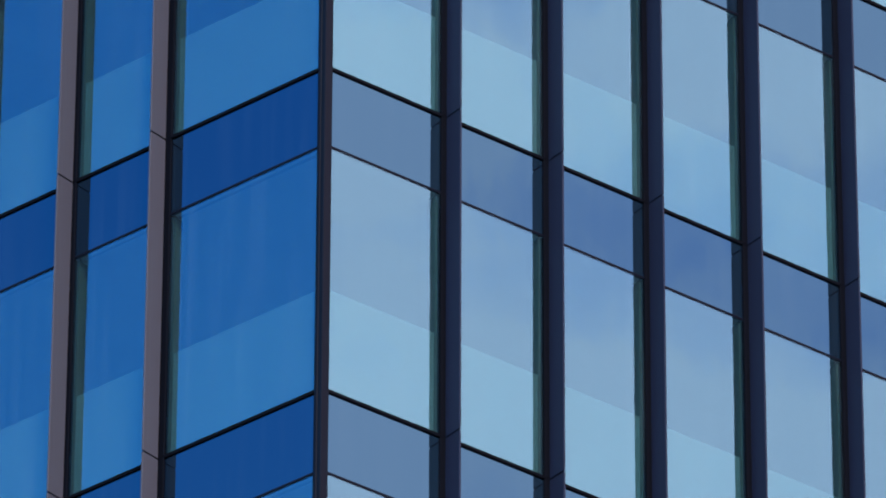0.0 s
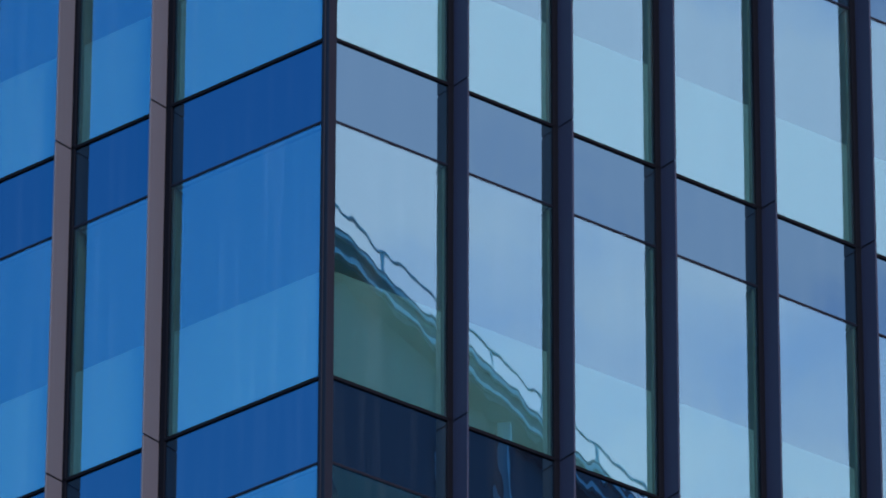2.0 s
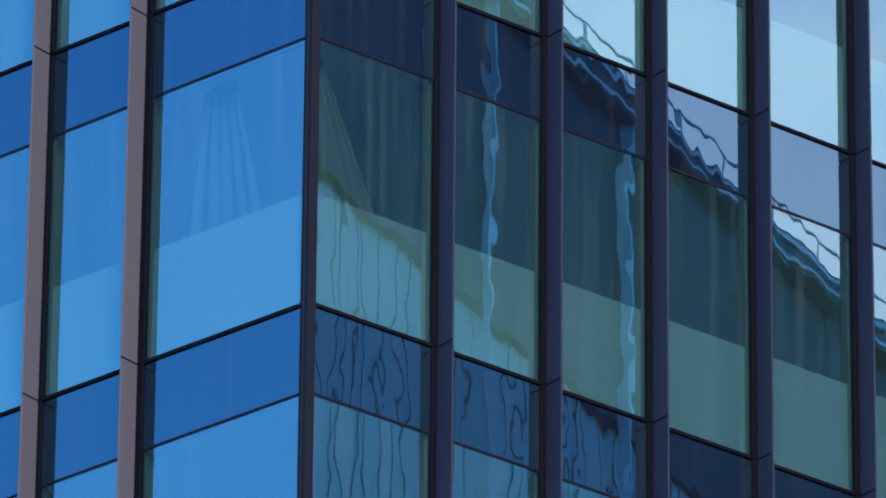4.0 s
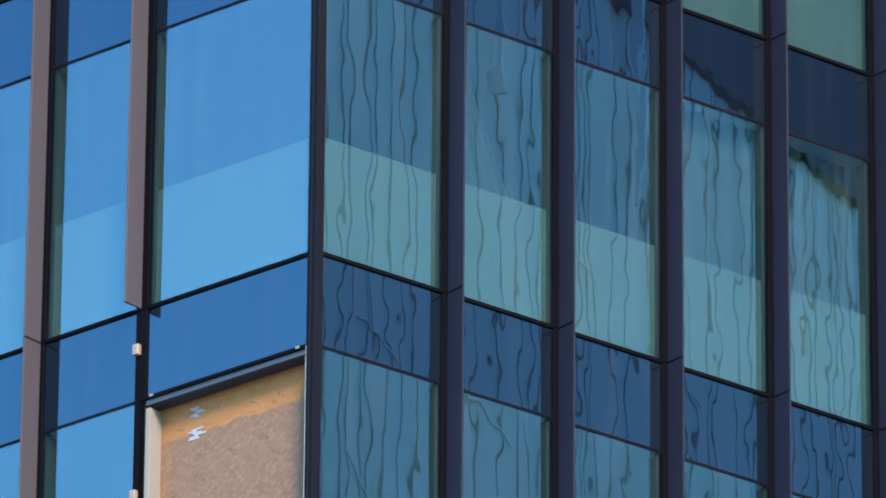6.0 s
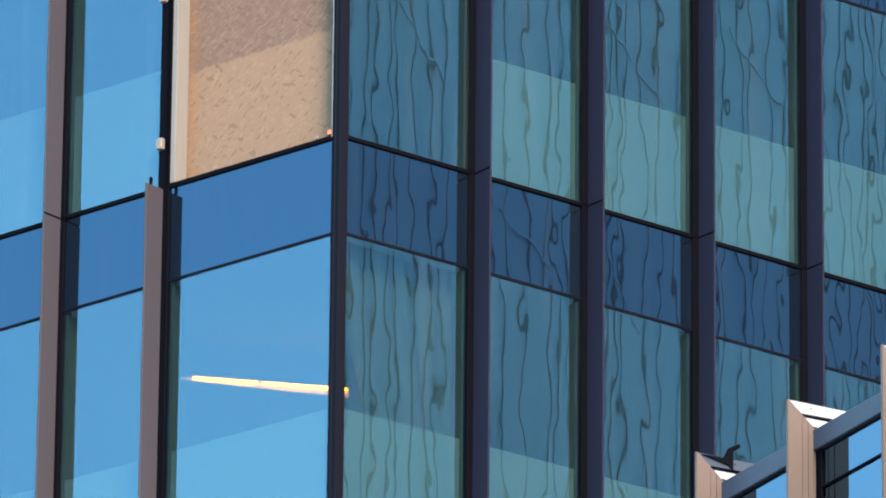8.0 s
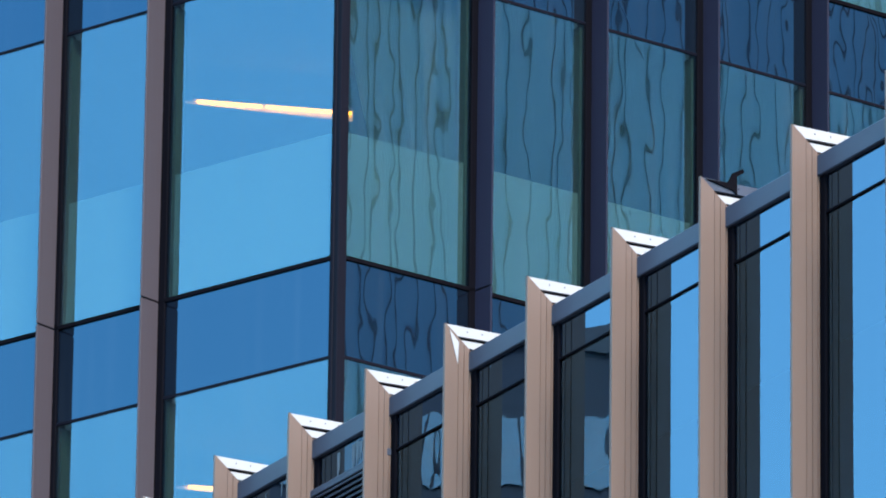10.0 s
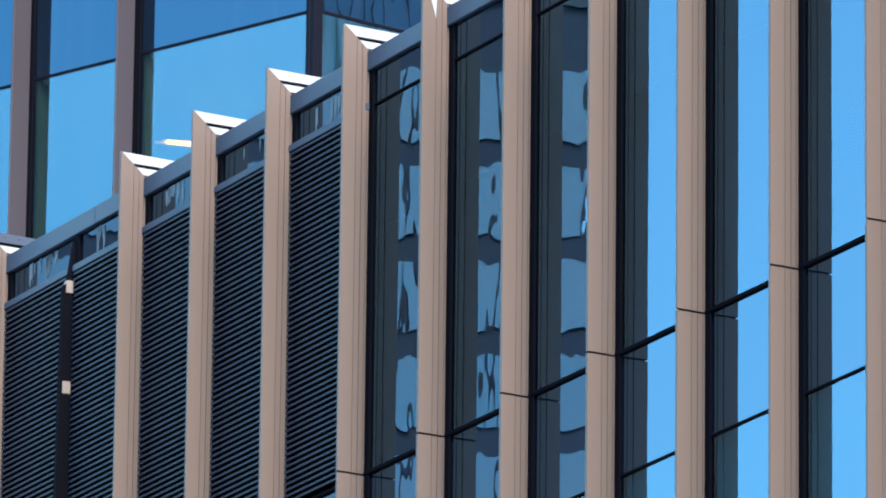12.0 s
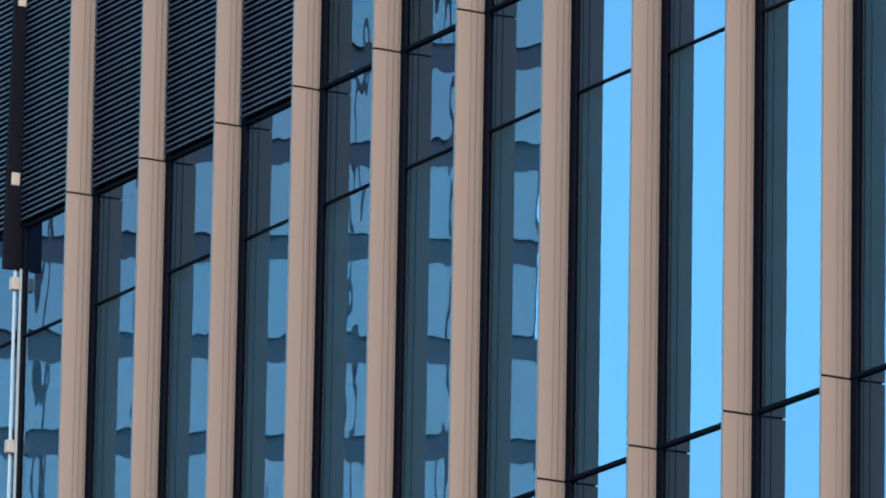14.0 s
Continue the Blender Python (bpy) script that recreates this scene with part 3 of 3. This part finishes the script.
for i in range(I0, I1 + 1):
    x = line(i)
    if i == 0:
        continue
    put("blade", top_blade, front, at(x, 0, JOINT))
    for n in range(4):
        put("blade", blade, front, at(x, 0, heads[n + 1]))
    put("blade", foot, front, at(x, 0, 0))
    put("blade_core", wing_core, front, at(x, 0, 0))
    cap = put("blade_cap", backing, wing, WING @ at(x, 0, 0))
    put("cap_strip", strip_dark if i in (-1, 8) else strip_a, cap, None, "dark sheet metal strip" if i in (-1, 8) else "white sheet metal strip")
    put("cap_strip", strip_b, cap, None, "white sheet metal strip")
    for y in (-0.05, 0.08, 0.2):
        put("screw", screw, cap, at(0, y, TIP - 0.04))

# a loose white corner of sheet on one blade
bm = bmesh.new()
prism(bm, [(-DEEP + 0.035, TIP - 0.05), (-DEEP + 0.115, TIP - 0.14), (-DEEP + 0.11, TIP - 0.32)], 0.002, 0.006)
part("loose_corner", bm, M_WHITE, front, "loose white sheet corner").matrix_local = at(line(5), 0, 0)

# the place of the missing blade: black carrier, bright rail and clips
x = line(0)
bm = bmesh.new()
prism(bm, [(-0.17, JOINT - 0.36), (-0.02, JOINT - 0.36), (-0.02, BEAM_LOW - 0.05), (-0.03, BEAM_LOW - 0.05), (-0.085, JOINT + 2.84), (-0.125, JOINT + 2.8)], -0.05, 0.0)
part("blade_carrier", bm, M_BLACK, front, "bare black carrier of a missing blade").matrix_local = at(x, 0, 0)
bm = bmesh.new()
box(bm, -0.03, -0.016, -0.07, -0.05, 0.2, JOINT - 0.36)
box(bm, 0.02, 0.03, -0.04, -0.02, 0.2, JOINT - 0.36)
part("rail", bm, M_ZINC, front, "bright metal rail").matrix_local = at(x, 0, 0)
for z, y in ((2.8, -0.1), (1.93, -0.115), (0.4, -0.13), (-0.48, -0.1), (-1.85, -0.1), (-3.2, -0.1)):
    put("fixing_clip", boxed("fixing_clip", (-0.05, 0.012, y, y + 0.075, -0.055, 0.055), M_CLIP, 0.005), front, at(x, 0, JOINT + z), "pale plastic fixing clip")

# pale reflections painted as streaks on the top lights of louvred bays
rnd = random.Random(11)
for i in (-1, 0, 1, 2, 3):
    for q in range(11 if i < 2 else 6):
        bm = bmesh.new()
        x = line(i) + rnd.uniform(0.3, PITCH - 0.1)
        w, h = rnd.uniform(0.015, 0.07), rnd.uniform(0.1, 0.27)
        top_z = BEAM_LOW - rnd.uniform(0.01, 0.05)
        pts = [(x, top_z), (x + w, top_z), (x + w * 0.9, top_z - h * 0.7), (x + w * 0.6, top_z - h * 0.6), (x + w * 0.45, top_z - h), (x + w * 0.1, top_z - h * 0.8)]
        bm.faces.new([bm.verts.new((a, -0.003, z)) for a, z in pts])
        part("streak", bm, M_REFLECTED, front)

# a bent flap of dark sheet on one of the caps
flap = tagged(new("bent_flap"), "dark sheet flap torn up on a blade cap", "metal sheet")
flap.matrix_world = WING @ at(line(8), 0, TIP)
bm = bmesh.new()
prism(bm, [(-0.2, -0.01), (0.02, -0.06), (0.06, -0.09), (0.06, -0.02), (0.06, 0.05), (0.12, 0.09), (0.11, 0.12), (0.02, 0.07), (-0.02, -0.01)], -0.018, -0.006)
part("sheet", bm, M_BLACK, flap)

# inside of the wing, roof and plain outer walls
# slabs and inner wall carry the rooms' darkness in their colour
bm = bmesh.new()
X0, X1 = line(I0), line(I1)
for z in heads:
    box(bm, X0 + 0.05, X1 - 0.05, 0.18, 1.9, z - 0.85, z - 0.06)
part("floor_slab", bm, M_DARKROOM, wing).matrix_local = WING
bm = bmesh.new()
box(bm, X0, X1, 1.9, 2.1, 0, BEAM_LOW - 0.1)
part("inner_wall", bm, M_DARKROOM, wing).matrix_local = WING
bm = bmesh.new()
box(bm, X0, X1, 0.05, 2.1, BEAM_LOW - 0.1, BEAM_LOW + 0.06)
box(bm, line(-1.6), X1, 2.1, 9.0, BEAM_LOW - 0.1, BEAM_LOW + 0.06)
part("roof", bm, M_CONCRETE, wing).matrix_local = WING
bm = bmesh.new()
box(bm, X1 + 0.05, X1 + 0.35, 0, 9.0, 0, BEAM_LOW + 0.06)
box(bm, X0 - 0.35, X0 - 0.05, 0, 2.1, 0, BEAM_LOW + 0.06)
box(bm, line(-1.6), X1 + 0.05, 8.7, 9.0, 0, BEAM_LOW - 0.1)
part("side_wall", bm, M_CONCRETE, wing).matrix_local = WING

# louvre panels, one to each bay
slat_bm = bmesh.new()
prism(slat_bm, [(-0.05, -0.013), (-0.046, -0.016), (0.0, 0.0), (0.02, 0.022), (0.015, 0.024), (-0.05, 0.002)], 0.0, PITCH - 0.06)
slat = mesh_of("slat", slat_bm, M_SLAT)
dark = boxed("backing", (0, PITCH - 0.06, 0.03, 0.05, JOINT + 0.02, SUB - 0.03), M_BLACK)
N_SLATS = 60
for i in LOUVRED:
    panel = tagged(new("louvre_panel"), "dark metal louvre panel with close horizontal slats", "louvre", "louvre panels of the wing")
    panel.matrix_world = WING @ at(line(i) + 0.03, 0, 0)
    put("backing", dark, panel)
    for s in range(N_SLATS):
        put("slat", slat, panel, at(0, 0, JOINT + 0.06 + (SUB - JOINT - 0.11) * s / (N_SLATS - 1)))


# ---- buildings across the street, seen only mirrored in the glass ----
M_RIB = solid("pale_green_grey_cladding", (0.84, 0.8, 0.74), 0.6, 0, 0.15, 0.5, (1, 1, 0.2))
M_RIBDARK = solid("dark_cladding_rib", (0.05, 0.065, 0.08), 0.6)
M_JOINT = solid("grey_cladding_joint", (0.4, 0.39, 0.36), 0.6)
M_RAILING = solid("galvanised_railing", (0.7, 0.74, 0.74), 0.5)
M_STREAK = solid("pale_corner_trim", (0.85, 0.86, 0.84), 0.5)
M_PALEWIN = glass("plain_window_glass", (0.85, 0.95, 1.0), (0.1, 0.12, 0.13), 0.12, 0.0003, back=(0.055, 0.22, 0.32))


def ribbed_block():
    """Tall block with ribbed green-grey cladding."""
    b = tagged(new("ribbed_office_block"), "tall block clad in ribbed green-grey panels across the street", "building")
    b.matrix_world = pose(18.85, -24.28, 0, 0, 0, math.degrees(math.atan2(-5.39, 11.98)))
    L0, L1, top = -14.0, 42.0, 58.5
    bm = bmesh.new()
    box(bm, L0, L1, -14, 0, 0, top)
    part("wall", bm, M_RIB, b)
    rib = boxed("rib", (-0.007, 0.007, 0, 0.02, 0, 54.0), M_JOINT)
    x = L0
    r = random.Random(4)
    while x < L1:
        put("rib", rib, b, at(x, 0.003, 0))
        x += r.choice((0.22, 0.32, 0.45, 0.65))
    # dark plant storey under the roof, with pale downpipes
    bm = bmesh.new()
    prism(bm, [(0.0, 53.6), (0.16, 53.6), (0.16, top - 0.003), (0.0, top - 0.003)], L0, L1)
    part("plant_storey", bm, M_RIBDARK, b)
    trim = boxed("downpipe", (-0.04, 0.04, 0.16, 0.3, 50.5, top), M_STREAK)
    for x in (2.13, 3.74, 8.0, 12.1):
        put("downpipe", trim, b, at(x, 0.004, 0))
    for z in (top + 0.07, top + 0.35):
        bm = bmesh.new()
        box(bm, L0, L1, 0.403, 0.44, z, z + 0.07)
        part("gutter", bm, M_STREAK, b, "pale metal gutter trim")
    # pale slanting strips added on the cladding to mirror as squiggles in the panes
    for xa, za, xb, zb_ in ((-0.3, 43.8, 1.6, 42.6), (0.0, 45.75, 1.35, 45.45), (3.0, 45.95, 4.4, 45.5), (5.8, 45.3, 8.2, 44.6), (10.2, 46.4, 12.9, 45.7), (3.2, 41.3, 4.9, 41.0), (6.2, 42.0, 7.4, 40.9), (8.6, 49.4, 10.2, 48.3), (5.9, 49.3, 7.1, 48.9)):
        bm = bmesh.new()
        prism(bm, [(0.03, -0.015), (0.06, -0.015), (0.06, 0.015), (0.03, 0.015)], xa, xb)
        for v in bm.verts:
            v.co.z += za if abs(v.co.x - xa) < 1e-4 else zb_
        part("cable", bm, M_STREAK, b)
    bm = bmesh.new()
    box(bm, L0 - 0.3, L1 + 0.3, -14.3, 0.4, top, top + 0.5)
    part("roof", bm, M_RIBDARK, b)
    bm = bmesh.new()
    for s in range(int((L1 - L0) / 1.6)):
        box(bm, L0 + s * 1.6, L0 + s * 1.6 + 0.03, 0.1, 0.13, top + 0.5, top + 1.18)
    for z in (0.8, 1.15):
        box(bm, L0, L1, 0.1, 0.13, top + z, top + z + 0.03)
    part("railing", bm, M_RAILING, b)


def banded_tower():
    """High block with window bands, far off to the north-west."""
    b = tagged(new("banded_tower_block"), "high tower block with pale window bands and dark spandrels", "building")
    b.matrix_world = pose(-64, 160, 0, 0, 0, 198.8)
    w, top = 24.0, 79.0
    bm = bmesh.new()
    box(bm, -w, 0, -18, 0, 0, top)
    part("wall", bm, solid("dark_slate_cladding", (0.018, 0.03, 0.05), 0.6), b)
    win = boxed("window", (0, 2.75, 0, 0.1, 0, 2.15), M_PALEWIN)
    for f in range(26):
        for c in range(8):
            put("window", win, b, at(-w + 0.4 + c * 2.95, 0.003, 1.0 + f * 2.95))
    bm = bmesh.new()
    box(bm, -w - 0.2, 0.2, -18.2, 0.2, top, top + 0.8)
    part("roof", bm, M_RIBDARK, b)


ribbed_block()
banded_tower()
